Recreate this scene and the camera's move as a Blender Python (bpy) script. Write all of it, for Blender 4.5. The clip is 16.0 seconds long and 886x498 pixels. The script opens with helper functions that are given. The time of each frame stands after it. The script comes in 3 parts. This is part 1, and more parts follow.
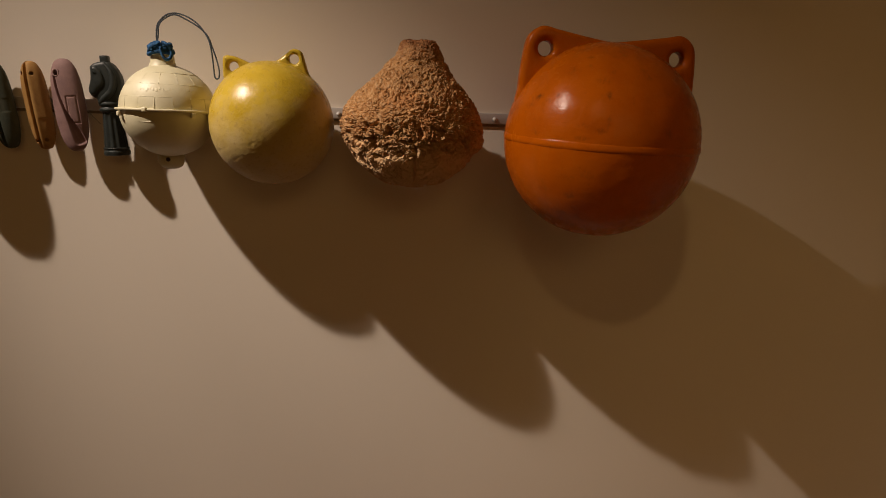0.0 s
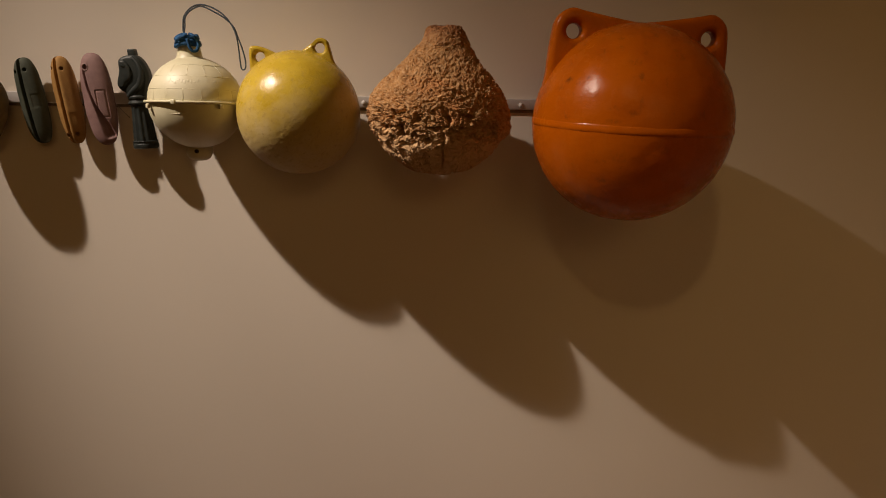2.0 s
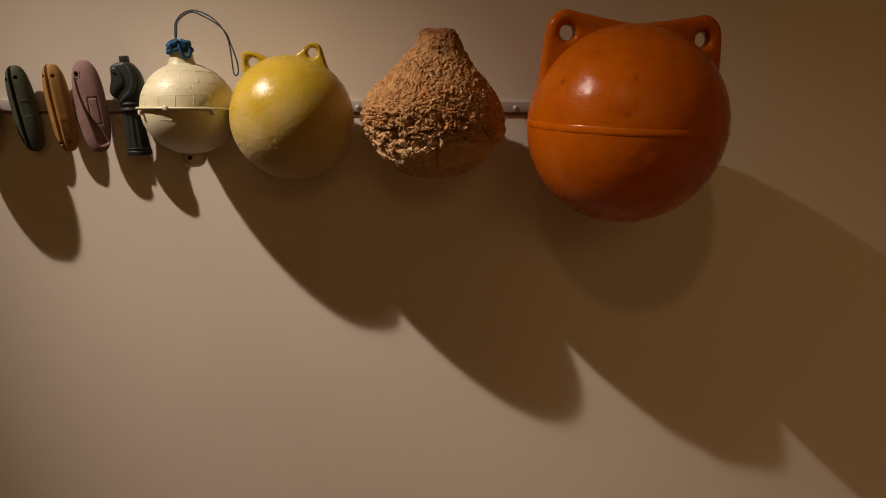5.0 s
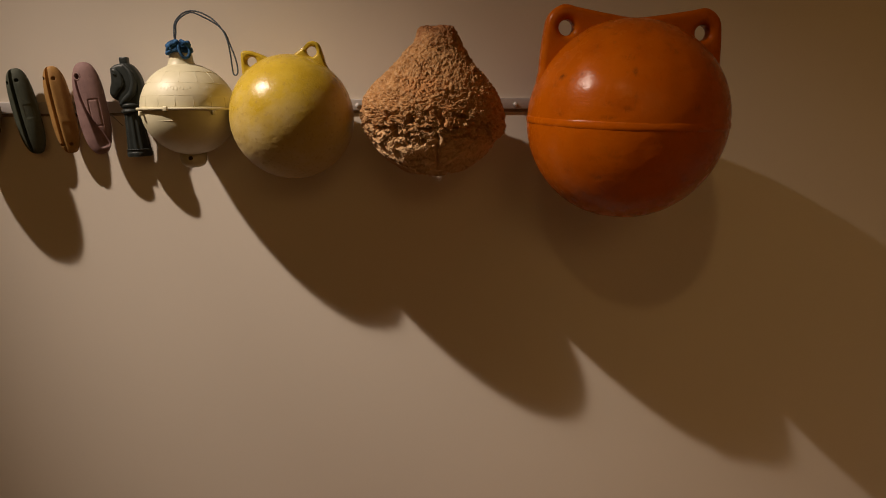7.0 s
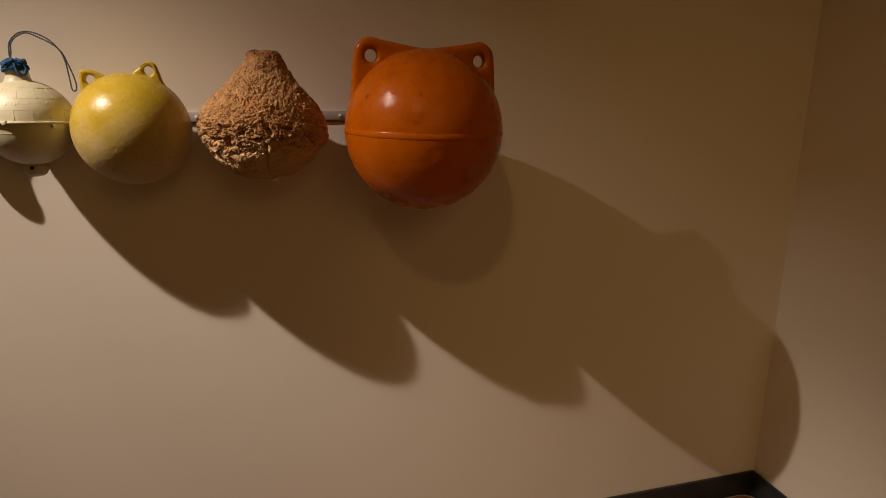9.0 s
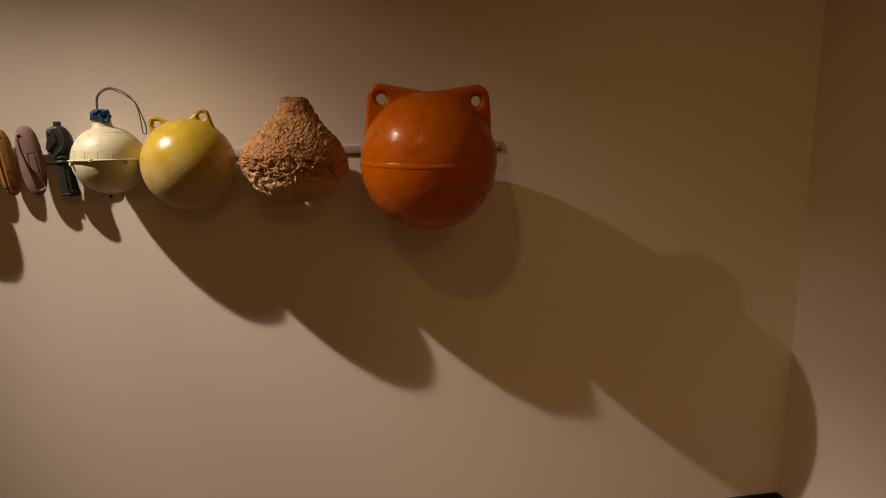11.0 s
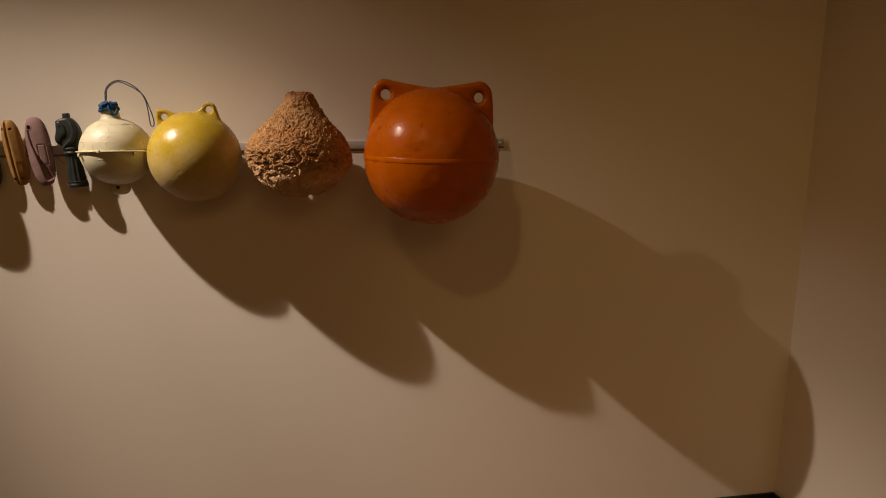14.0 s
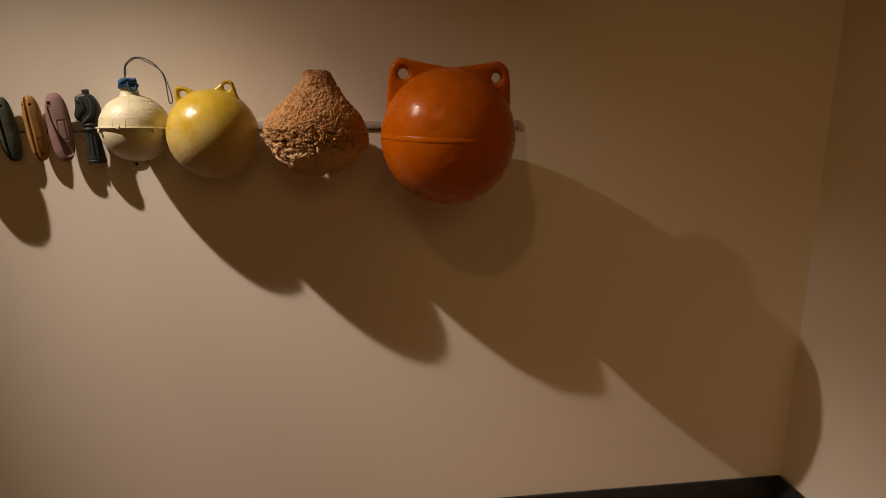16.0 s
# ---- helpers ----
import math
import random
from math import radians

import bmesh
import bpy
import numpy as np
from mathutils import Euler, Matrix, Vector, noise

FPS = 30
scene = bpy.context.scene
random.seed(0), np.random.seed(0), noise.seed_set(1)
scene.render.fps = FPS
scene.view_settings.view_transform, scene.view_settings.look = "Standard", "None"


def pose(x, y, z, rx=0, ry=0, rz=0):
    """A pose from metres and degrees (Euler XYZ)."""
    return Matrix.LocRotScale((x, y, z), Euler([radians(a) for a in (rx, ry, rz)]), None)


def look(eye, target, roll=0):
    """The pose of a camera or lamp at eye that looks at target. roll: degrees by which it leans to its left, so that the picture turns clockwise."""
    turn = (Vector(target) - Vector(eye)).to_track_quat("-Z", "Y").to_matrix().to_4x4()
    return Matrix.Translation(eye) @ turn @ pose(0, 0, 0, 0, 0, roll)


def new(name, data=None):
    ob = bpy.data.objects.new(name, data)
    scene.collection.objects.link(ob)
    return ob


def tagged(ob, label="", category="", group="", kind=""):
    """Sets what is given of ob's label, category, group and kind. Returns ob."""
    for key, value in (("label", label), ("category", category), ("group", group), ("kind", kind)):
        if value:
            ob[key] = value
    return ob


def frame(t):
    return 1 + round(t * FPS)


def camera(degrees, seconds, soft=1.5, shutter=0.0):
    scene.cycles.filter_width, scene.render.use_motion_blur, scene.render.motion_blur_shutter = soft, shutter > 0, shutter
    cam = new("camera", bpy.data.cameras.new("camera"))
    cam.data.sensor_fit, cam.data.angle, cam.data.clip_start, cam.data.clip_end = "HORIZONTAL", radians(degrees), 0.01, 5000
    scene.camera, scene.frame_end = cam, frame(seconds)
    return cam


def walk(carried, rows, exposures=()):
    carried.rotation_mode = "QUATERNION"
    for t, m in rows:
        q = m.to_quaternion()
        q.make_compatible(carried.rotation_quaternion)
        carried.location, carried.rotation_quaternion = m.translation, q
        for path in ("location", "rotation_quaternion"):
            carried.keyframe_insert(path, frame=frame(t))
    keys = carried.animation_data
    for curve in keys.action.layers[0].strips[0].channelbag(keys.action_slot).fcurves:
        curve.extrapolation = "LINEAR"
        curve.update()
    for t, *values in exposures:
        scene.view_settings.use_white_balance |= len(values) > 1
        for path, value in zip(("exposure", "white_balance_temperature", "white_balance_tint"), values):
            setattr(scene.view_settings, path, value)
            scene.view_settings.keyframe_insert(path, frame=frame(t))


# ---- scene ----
cam = camera(73.0, 16.0, soft=1.0)
PATH = [
    (0, (0.113, -0.96, 1.623), (0.255, 0.977, 1.145), 2.1),
    (0.5, (0.111, -0.957, 1.616), (0.217, 0.98, 1.126), 1.0),
    (1, (0.105, -0.959, 1.619), (0.25, 0.97, 1.113), 1.6),
    (1.5, (0.091, -0.961, 1.613), (0.222, 0.975, 1.128), 1.6),
    (2, (0.098, -0.957, 1.617), (0.182, 0.975, 1.109), 0.9),
    (2.5, (0.094, -0.955, 1.618), (0.215, 0.98, 1.128), 0.5),
    (3, (0.103, -0.952, 1.614), (0.192, 0.985, 1.124), -0.1),
    (3.5, (0.101, -0.954, 1.616), (0.207, 0.98, 1.118), 0.1),
    (4, (0.101, -0.952, 1.617), (0.196, 0.982, 1.115), 0.3),
    (6.5, (0.101, -0.953, 1.617), (0.18, 0.984, 1.126), -0.1),
    (7, (0.105, -0.952, 1.614), (0.182, 0.983, 1.114), -0.5),
    (7.5, (0.107, -0.951, 1.61), (0.183, 0.976, 1.08), -0.5),
    (8, (0.117, -0.955, 1.608), (0.227, 0.98, 1.114), 0.3),
    (8.2, (0.14, -0.96, 1.632), (0.295, 0.966, 1.114), 2.0),
    (8.5, (0.151, -1.003, 1.631), (0.428, 0.918, 1.149), 2.0),
    (8.7, (0.174, -1.039, 1.637), (0.477, 0.88, 1.163), 1.4),
    (9, (0.155, -1.123, 1.638), (0.645, 0.749, 1.133), -0.2),
    (9.2, (0.167, -1.167, 1.632), (0.638, 0.706, 1.111), -1.2),
    (9.5, (0.166, -1.189, 1.642), (0.577, 0.699, 1.125), -1.2),
    (9.7, (0.179, -1.21, 1.636), (0.528, 0.7, 1.156), -1.4),
    (10, (0.215, -1.239, 1.649), (0.513, 0.684, 1.187), -1.0),
    (10.2, (0.231, -1.259, 1.644), (0.511, 0.673, 1.213), -1.2),
    (12.3, (0.255, -1.287, 1.646), (0.511, 0.656, 1.25), -1.5),
    (12.5, (0.258, -1.289, 1.652), (0.518, 0.652, 1.246), -1.2),
    (13, (0.242, -1.297, 1.632), (0.518, 0.646, 1.251), -1.1),
    (13.5, (0.251, -1.294, 1.641), (0.511, 0.647, 1.236), -0.8),
    (14, (0.245, -1.296, 1.632), (0.501, 0.647, 1.236), -0.8),
    (14.5, (0.247, -1.298, 1.635), (0.49, 0.639, 1.202), -0.9),
    (15, (0.247, -1.301, 1.637), (0.485, 0.634, 1.188), -0.7),
    (15.5, (0.244, -1.305, 1.626), (0.474, 0.631, 1.182), -0.6),
    (16, (0.225, -1.304, 1.624), (0.462, 0.632, 1.179), -0.2),
]
walk(cam, [(t, look(eye, target, roll)) for t, eye, target, roll in PATH], [(0, -0.26), (8.0, -0.26), (9.5, -0.09), (16, -0.07)])

# ---- light: two spotlights of a ceiling track and an added ceiling fill, in a closed room ----
def spot(name, eye, target, watts, degrees, blend, radius, colour):
    data = bpy.data.lights.new(name, "SPOT")
    data.energy, data.spot_size, data.spot_blend = watts, radians(degrees), blend
    data.shadow_soft_size, data.color = radius, colour
    ob = new(name, data)
    ob.matrix_world = look(eye, target)
    return ob


KEY = (-1.065, -0.574, 2.7575)
spot("track_spot_key", KEY, (1.88, 0.0, -2.20), 130, 50.0, 1.0, 0.010, (1.0, 0.82, 0.67))
spot("track_spot_key_rim", KEY, (1.88, 0.0, -2.20), 68, 50.0, 1.0, 0.042, (1.0, 0.82, 0.67))
# extra lobe added at the key's place to brighten the floats and right wall
spot("key_fill_lobe", KEY, (1.05, 0.0, 0.62), 47, 34, 1.0, 0.014, (1.0, 0.82, 0.67))
spot("track_spot_front", (-0.24, -1.67, 2.80), (1.42, -0.1, 0.62), 18.5, 53, 1.0, 0.055, (1.0, 0.60, 0.22))
# weak area fill added near the ceiling to lift the dark parts; no fixture
glow = bpy.data.lights.new("ceiling_fill", "AREA")
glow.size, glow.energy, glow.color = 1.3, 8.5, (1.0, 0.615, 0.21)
new("ceiling_fill", glow).matrix_world = look((0.60, -3.45, 2.97), (0.60, -3.45, 0.0))
world = bpy.data.worlds.new("room_world")
scene.world = world
world.use_nodes = True
world.node_tree.nodes["Background"].inputs["Color"].default_value = (0.02, 0.014, 0.008, 1)


# ---- materials ----
class Nodes:
    """A principled material, with short calls for its nodes."""

    def __init__(self, name, roughness=0.5, metallic=0.0, specular=0.5):
        self.mat = bpy.data.materials.new(name)
        self.mat.use_nodes = True
        self.tree = self.mat.node_tree
        self.bsdf = self.tree.nodes["Principled BSDF"]
        self.bsdf.inputs["Roughness"].default_value = roughness
        self.bsdf.inputs["Metallic"].default_value = metallic
        self.bsdf.inputs["Specular IOR Level"].default_value = specular
        self.coords = self.tree.nodes.new("ShaderNodeTexCoord").outputs["Object"]

    def link(self, a, b):
        self.tree.links.new(a, b)

    def noise(self, scale, detail=4.0, rough=0.55, stretch=None):
        n = self.tree.nodes.new("ShaderNodeTexNoise")
        n.inputs["Scale"].default_value, n.inputs["Detail"].default_value = scale, detail
        n.inputs["Roughness"].default_value = rough
        source = self.coords
        if stretch:
            m = self.tree.nodes.new("ShaderNodeMapping")
            m.inputs["Scale"].default_value = stretch
            self.link(source, m.inputs["Vector"])
            source = m.outputs["Vector"]
        self.link(source, n.inputs["Vector"])
        return n.outputs["Fac"]

    def cells(self, scale, feature="F1"):
        n = self.tree.nodes.new("ShaderNodeTexVoronoi")
        n.feature = feature
        n.inputs["Scale"].default_value = scale
        self.link(self.coords, n.inputs["Vector"])
        return n.outputs["Distance"]

    def ramp(self, fac, *stops):
        r = self.tree.nodes.new("ShaderNodeValToRGB")
        e = r.color_ramp.elements
        while len(e) < len(stops):
            e.new(0.5)
        for k, (at, c) in zip(e, stops):
            k.position = at
            k.color = (c, c, c, 1) if isinstance(c, (int, float)) else (*c, 1)
        self.link(fac, r.inputs["Fac"])
        return r.outputs["Color"]

    def mix(self, fac, a, b, mode="MIX"):
        m = self.tree.nodes.new("ShaderNodeMix")
        m.data_type, m.blend_type = "RGBA", mode
        for value, socket in ((fac, m.inputs["Factor"]), (a, m.inputs[6]), (b, m.inputs[7])):
            if isinstance(value, bpy.types.NodeSocket):
                self.link(value, socket)
            elif isinstance(value, tuple):
                socket.default_value = (*value, 1)
            else:
                socket.default_value = value
        return m.outputs[2]

    def height(self):
        """The object's own z, as a value."""
        s = self.tree.nodes.new("ShaderNodeSeparateXYZ")
        self.link(self.coords, s.inputs["Vector"])
        return s.outputs["Z"]

    def colour(self, value):
        if isinstance(value, tuple):
            self.bsdf.inputs["Base Color"].default_value = (*value, 1)
        else:
            self.link(value, self.bsdf.inputs["Base Color"])

    def gloss(self, value):
        self.link(value, self.bsdf.inputs["Roughness"])

    def bump(self, *heights):
        """Bumps of (height, strength, metres), the coarse one first."""
        last = None
        for h, strength, distance in heights:
            b = self.tree.nodes.new("ShaderNodeBump")
            b.inputs["Strength"].default_value, b.inputs["Distance"].default_value = strength, distance
            self.link(h, b.inputs["Height"])
            if last:
                self.link(last, b.inputs["Normal"])
            last = b.outputs["Normal"]
        self.link(last, self.bsdf.inputs["Normal"])


def wall_paint(name, base):
    n = Nodes(name, 0.75, specular=0.25)
    blotch = n.noise(1.3, 3)
    n.colour(n.ramp(blotch, (0.3, tuple(0.96 * c for c in base)), (0.7, base)))
    n.bump((n.noise(9, 3), 0.06, 0.004), (n.noise(420, 2), 0.10, 0.0006))
    return n.mat


def orange_plastic():
    n = Nodes("orange_plastic", 0.36, specular=0.16)
    tone = n.ramp(n.noise(14, 5), (0.3, (0.385, 0.074, 0.0009)), (0.62, (0.50, 0.110, 0.0012)))
    smear = n.ramp(n.noise(38, 7, 0.75, (1.6, 1, 1)), (0.57, 0.0), (0.72, 0.55))
    tone = n.mix(smear, tone, (0.17, 0.034, 0.003))
    tone = n.mix(n.ramp(n.noise(7, 4), (0.45, 0.0), (0.7, 0.4)), tone, (0.27, 0.046, 0.001))
    worn = n.tree.nodes.new("ShaderNodeAttribute")
    worn.attribute_name = "wear"
    grit = n.ramp(n.noise(150, 7, 0.8, (1, 1, 0.45)), (0.44, 0.05), (0.60, 1.0))
    mark = n.mix(1.0, worn.outputs["Fac"], grit, "MULTIPLY")
    tone = n.mix(n.ramp(mark, (0.06, 0.0), (0.70, 0.75)), tone, (0.075, 0.022, 0.006))
    spots = n.ramp(n.cells(17), (0.02, 0.8), (0.045, 0.0))
    n.colour(n.mix(spots, tone, (0.16, 0.04, 0.008)))
    n.gloss(n.ramp(n.noise(60, 5), (0.3, 0.20), (0.75, 0.34)))
    n.bump((n.noise(22, 3), 0.15, 0.003), (n.noise(90, 5, 0.6, (1, 1, 2.5)), 0.20, 0.0014), (n.noise(260, 4), 0.20, 0.0008))
    return n.mat


def yellow_plastic():
    n = Nodes("yellow_plastic", 0.45, specular=0.32)
    tone = n.ramp(n.noise(30, 5), (0.3, (0.41, 0.274, 0.018)), (0.65, (0.48, 0.338, 0.034)))
    height = n.tree.nodes.new("ShaderNodeMapRange")
    n.link(n.height(), height.inputs["Value"])
    height.inputs["From Min"].default_value, height.inputs["From Max"].default_value = 0.060, -0.040
    chalk = n.mix(0.62, height.outputs["Result"], n.noise(22, 6, 0.7))
    chalk = n.ramp(chalk, (0.40, 0.0), (0.74, 0.80))
    tone = n.mix(chalk, tone, (0.50, 0.395, 0.220))
    pits = n.ramp(n.noise(190, 4, 0.7), (0.56, 0.0), (0.66, 0.5))
    tone = n.mix(pits, tone, (0.31, 0.21, 0.06))
    specks = n.ramp(n.cells(48), (0.02, 0.5), (0.05, 0.0))
    n.colour(n.mix(specks, tone, (0.16, 0.09, 0.03)))
    n.gloss(n.mix(chalk, n.ramp(n.noise(50, 5), (0.3, 0.20), (0.7, 0.34)), (0.75, 0.75, 0.75)))
    n.bump((n.noise(60, 3, 0.6), 0.11, 0.003), (n.noise(150, 5, 0.8), 0.17, 0.0018), (n.noise(420, 4), 0.24, 0.0009))
    return n.mat


def cream_plastic():
    n = Nodes("cream_plastic", 0.46)
    tone = n.ramp(n.noise(26, 5), (0.3, (0.52, 0.475, 0.31)), (0.65, (0.61, 0.565, 0.40)))
    stain = n.ramp(n.noise(11, 6, 0.65), (0.6, 0.0), (0.8, 0.5))
    n.colour(n.mix(stain, tone, (0.42, 0.30, 0.13)))
    n.bump((n.noise(45, 3), 0.12, 0.002), (n.noise(300, 3), 0.12, 0.0006))
    return n.mat


def cork_bark():
    n = Nodes("cork_bark", 0.9, specular=0.15)
    tone = n.ramp(n.noise(75, 7, 0.8), (0.28, (0.19, 0.068, 0.021)), (0.5, (0.44, 0.226, 0.086)), (0.74, (0.63, 0.378, 0.172)))
    flake = n.ramp(n.noise(240, 3, 0.5), (0.46, 0.0), (0.66, 0.5))
    tone = n.mix(flake, tone, (0.66, 0.45, 0.26))
    red = n.ramp(n.noise(17, 5, 0.6), (0.54, 0.0), (0.78, 0.6))
    tone = n.mix(red, tone, (0.46, 0.17, 0.05))
    top = n.tree.nodes.new("ShaderNodeMapRange")
    n.link(n.height(), top.inputs["Value"])
    top.inputs["From Min"].default_value, top.inputs["From Max"].default_value = 0.150, 0.200
    worn = n.ramp(n.mix(0.5, top.outputs["Result"], n.noise(45, 5, 0.7)), (0.45, 0.0), (0.70, 0.75))
    tone = n.mix(worn, tone, (0.24, 0.085, 0.034))
    # paler towards the bottom: pale plates, plus light caught there put into the colour
    low = n.tree.nodes.new("ShaderNodeMapRange")
    n.link(n.height(), low.inputs["Value"])
    low.inputs["From Min"].default_value, low.inputs["From Max"].default_value = 0.100, 0.030
    pale_lit = n.ramp(n.mix(0.5, low.outputs["Result"], n.noise(60, 5, 0.7)), (0.40, 0.0), (0.66, 0.8))
    n.colour(n.mix(pale_lit, tone, (0.68, 0.45, 0.25)))
    n.bump((n.noise(260, 5, 0.8), 0.8, 0.0022), (n.noise(700, 3), 0.6, 0.001))
    return n.mat


def foam(name, dark, light, grime):
    n = Nodes(name, 0.7, specular=0.3)
    tone = n.ramp(n.noise(40, 6, 0.65), (0.3, dark), (0.68, light))
    dirt = n.ramp(n.noise(26, 6, 0.7, (1, 1, 0.5)), (0.58, 0.0), (0.74, 0.75))
    n.colour(n.mix(dirt, tone, grime))
    n.bump((n.noise(70, 4), 0.3, 0.002), (n.noise(380, 4), 0.35, 0.0007))
    return n.mat


def foam_gloss(name, dark, light, grime):
    mat = foam(name, dark, light, grime)
    mat.node_tree.nodes["Principled BSDF"].inputs["Roughness"].default_value = 0.45
    return mat


def rope_fibre():
    n = Nodes("blue_rope", 0.8, specular=0.2)
    n.colour(n.ramp(n.noise(400, 3, 0.6, (1, 1, 0.4)), (0.3, (0.008, 0.030, 0.075)), (0.7, (0.035, 0.13, 0.30))))
    n.bump((n.noise(700, 2), 0.7, 0.001),)
    return n.mat


def simple(name, dark, light, scale, rough, metal=0.0, bump=0.15):
    n = Nodes(name, rough, metal)
    n.colour(n.ramp(n.noise(scale, 5, 0.6), (0.3, dark), (0.7, light)))
    n.bump((n.noise(scale * 6, 4), bump, 0.001),)
    return n.mat


def board(name, dark, light, rough):
    n = Nodes(name, rough)
    grain = n.noise(6, 6, 0.6, (1.2, 14, 14))
    n.colour(n.ramp(grain, (0.3, dark), (0.7, light)))
    n.bump((n.noise(30, 4, 0.6, (1, 12, 12)), 0.12, 0.001),)
    return n.mat


M = {
    "wall": wall_paint("wall_paint", (0.80, 0.725, 0.63)),
    "ceiling": wall_paint("ceiling_paint", (0.70, 0.62, 0.52)),
    "floor": board("bounce_floor", (0.24, 0.13, 0.06), (0.38, 0.22, 0.11), 0.4),
    "orange": orange_plastic(),
    "yellow": yellow_plastic(),
    "cream": cream_plastic(),
    "cork": cork_bark(),
    "pink": foam("pink_foam", (0.20, 0.118, 0.114), (0.29, 0.178, 0.168), (0.11, 0.062, 0.058)),
    "eyelet": foam("pale_pink_foam", (0.25, 0.155, 0.147), (0.34, 0.22, 0.205), (0.22, 0.13, 0.12)),
    "tan": foam("tan_foam", (0.29, 0.150, 0.040), (0.41, 0.225, 0.070), (0.15, 0.07, 0.024)),
    "green": foam("green_foam", (0.038, 0.046, 0.032), (0.076, 0.084, 0.060), (0.022, 0.024, 0.018)),
    "brown": foam("brown_foam", (0.15, 0.095, 0.03), (0.25, 0.165, 0.055), (0.08, 0.05, 0.02)),
    "knight": foam_gloss("knight_plastic", (0.014, 0.018, 0.017), (0.034, 0.040, 0.038), (0.010, 0.011, 0.010)),
    "rope": rope_fibre(),
    "rope_worn": simple("worn_blue_rope", (0.015, 0.024, 0.036), (0.10, 0.13, 0.16), 500, 0.8, 0.0, 0.6),
    "rail": simple("rail_paint", (0.50, 0.47, 0.46), (0.60, 0.57, 0.55), 30, 0.45),
    "lip": simple("shaded_lip", (0.17, 0.13, 0.10), (0.25, 0.19, 0.15), 60, 0.5),
    "hole": simple("hole_shade", (0.03, 0.015, 0.006), (0.05, 0.025, 0.010), 90, 0.9),
    "screw": simple("screw_paint", (0.60, 0.57, 0.54), (0.70, 0.67, 0.63), 60, 0.35),
    "steel": simple("dull_steel", (0.25, 0.24, 0.22), (0.40, 0.38, 0.35), 90, 0.4, 0.9),
    "slate": simple("slate_lacquer", (0.020, 0.022, 0.021), (0.034, 0.037, 0.036), 18, 0.42),
    "tray": board("red_brown_board", (0.085, 0.027, 0.010), (0.18, 0.062, 0.024), 0.5),
    "edging": simple("pale_edging", (0.14, 0.105, 0.075), (0.22, 0.17, 0.12), 40, 0.6),
}


# ---- makers of shapes ----
def finish(bm, name, smooth=True):
    bmesh.ops.recalc_face_normals(bm, faces=bm.faces)
    me = bpy.data.meshes.new(name)
    bm.to_mesh(me)
    bm.free()
    if smooth:
        me.shade_smooth()
    return me


def part(name, shape, material, parent=None, label="", at=None, smooth=True):
    """Links a bmesh or mesh as one object, under a thing or a part."""
    me = shape if isinstance(shape, bpy.types.Mesh) else finish(shape, name, smooth)
    me.materials.clear()
    me.materials.append(M[material])
    ob = new(name, me)
    if parent:
        ob.parent = parent
    if at is not None:
        ob.matrix_basis = at
    return tagged(ob, label)


def thing(name, at, label, category, group=""):
    ob = new(name)
    ob.empty_display_size = 0.03
    ob.matrix_basis = at
    return tagged(ob, label, category, group)


def box(x0, y0, z0, x1, y1, z1, bevel=0.0, segments=2):
    bm = bmesh.new()
    bmesh.ops.create_cube(bm, size=1)
    for v in bm.verts:
        v.co = Vector(((x0, x1)[v.co.x > 0], (y0, y1)[v.co.y > 0], (z0, z1)[v.co.z > 0]))
    if bevel:
        bmesh.ops.bevel(bm, geom=list(bm.edges), offset=bevel, segments=segments, affect="EDGES", profile=0.5)
    return bm


def lathe(rows, turns, lift=None):
    """A closed solid turned round z from rows of (radius, z). lift(p, n) gives how far a point moves out along n."""
    bm = bmesh.new()
    rings = []
    for k, (r, z) in enumerate(rows):
        (r0, z0), (r1, z1) = rows[max(k - 1, 0)], rows[min(k + 1, len(rows) - 1)]
        slope = Vector((z1 - z0, r0 - r1))
        slope.normalize()
        ring = []
        for n in range(turns if r > 1e-6 else 1):
            a = math.tau * n / turns
            p = Vector((r * math.cos(a), r * math.sin(a), z))
            out = Vector((slope[0] * math.cos(a), slope[0] * math.sin(a), slope[1]))
            if r <= 1e-6:
                out = Vector((0, 0, 1 if k else -1))
            ring.append(bm.verts.new(p + out * lift(p, out) if lift else p))
        rings.append(ring)
    for low, high in zip(rings, rings[1:]):
        for n in range(turns):
            quad = [low[n % len(low)], low[(n + 1) % len(low)], high[(n + 1) % len(high)], high[n % len(high)]]
            bm.faces.new(list(dict.fromkeys(quad)))
    for ring in (rings[0], rings[-1]):
        if len(ring) > 1:
            bm.faces.new(ring)
    return bm


def ball_rows(r, rz, count):
    return [(r * math.sin(math.pi * k / count) if 0 < k < count else 0.0, -rz * math.cos(math.pi * k / count)) for k in range(count + 1)]


def smooth_rows(rows, count):
    """Rows of (radius, z) resampled on a smooth line through them."""
    pts = [rows[0], *rows, rows[-1]]
    spans, out = len(rows) - 1, []
    for k in range(count + 1):
        s = min(k / count * spans, spans - 1e-6)
        i, f = int(s), s - int(s)
        a, b, c, d = (Vector(p) for p in pts[i : i + 4])
        p = 0.5 * (2 * b + (c - a) * f + (2 * a - 5 * b + 4 * c - d) * f * f + (3 * b - a - 3 * c + d) * f**3)
        out.append((max(p[0], 0.0), p[1]))
    return out


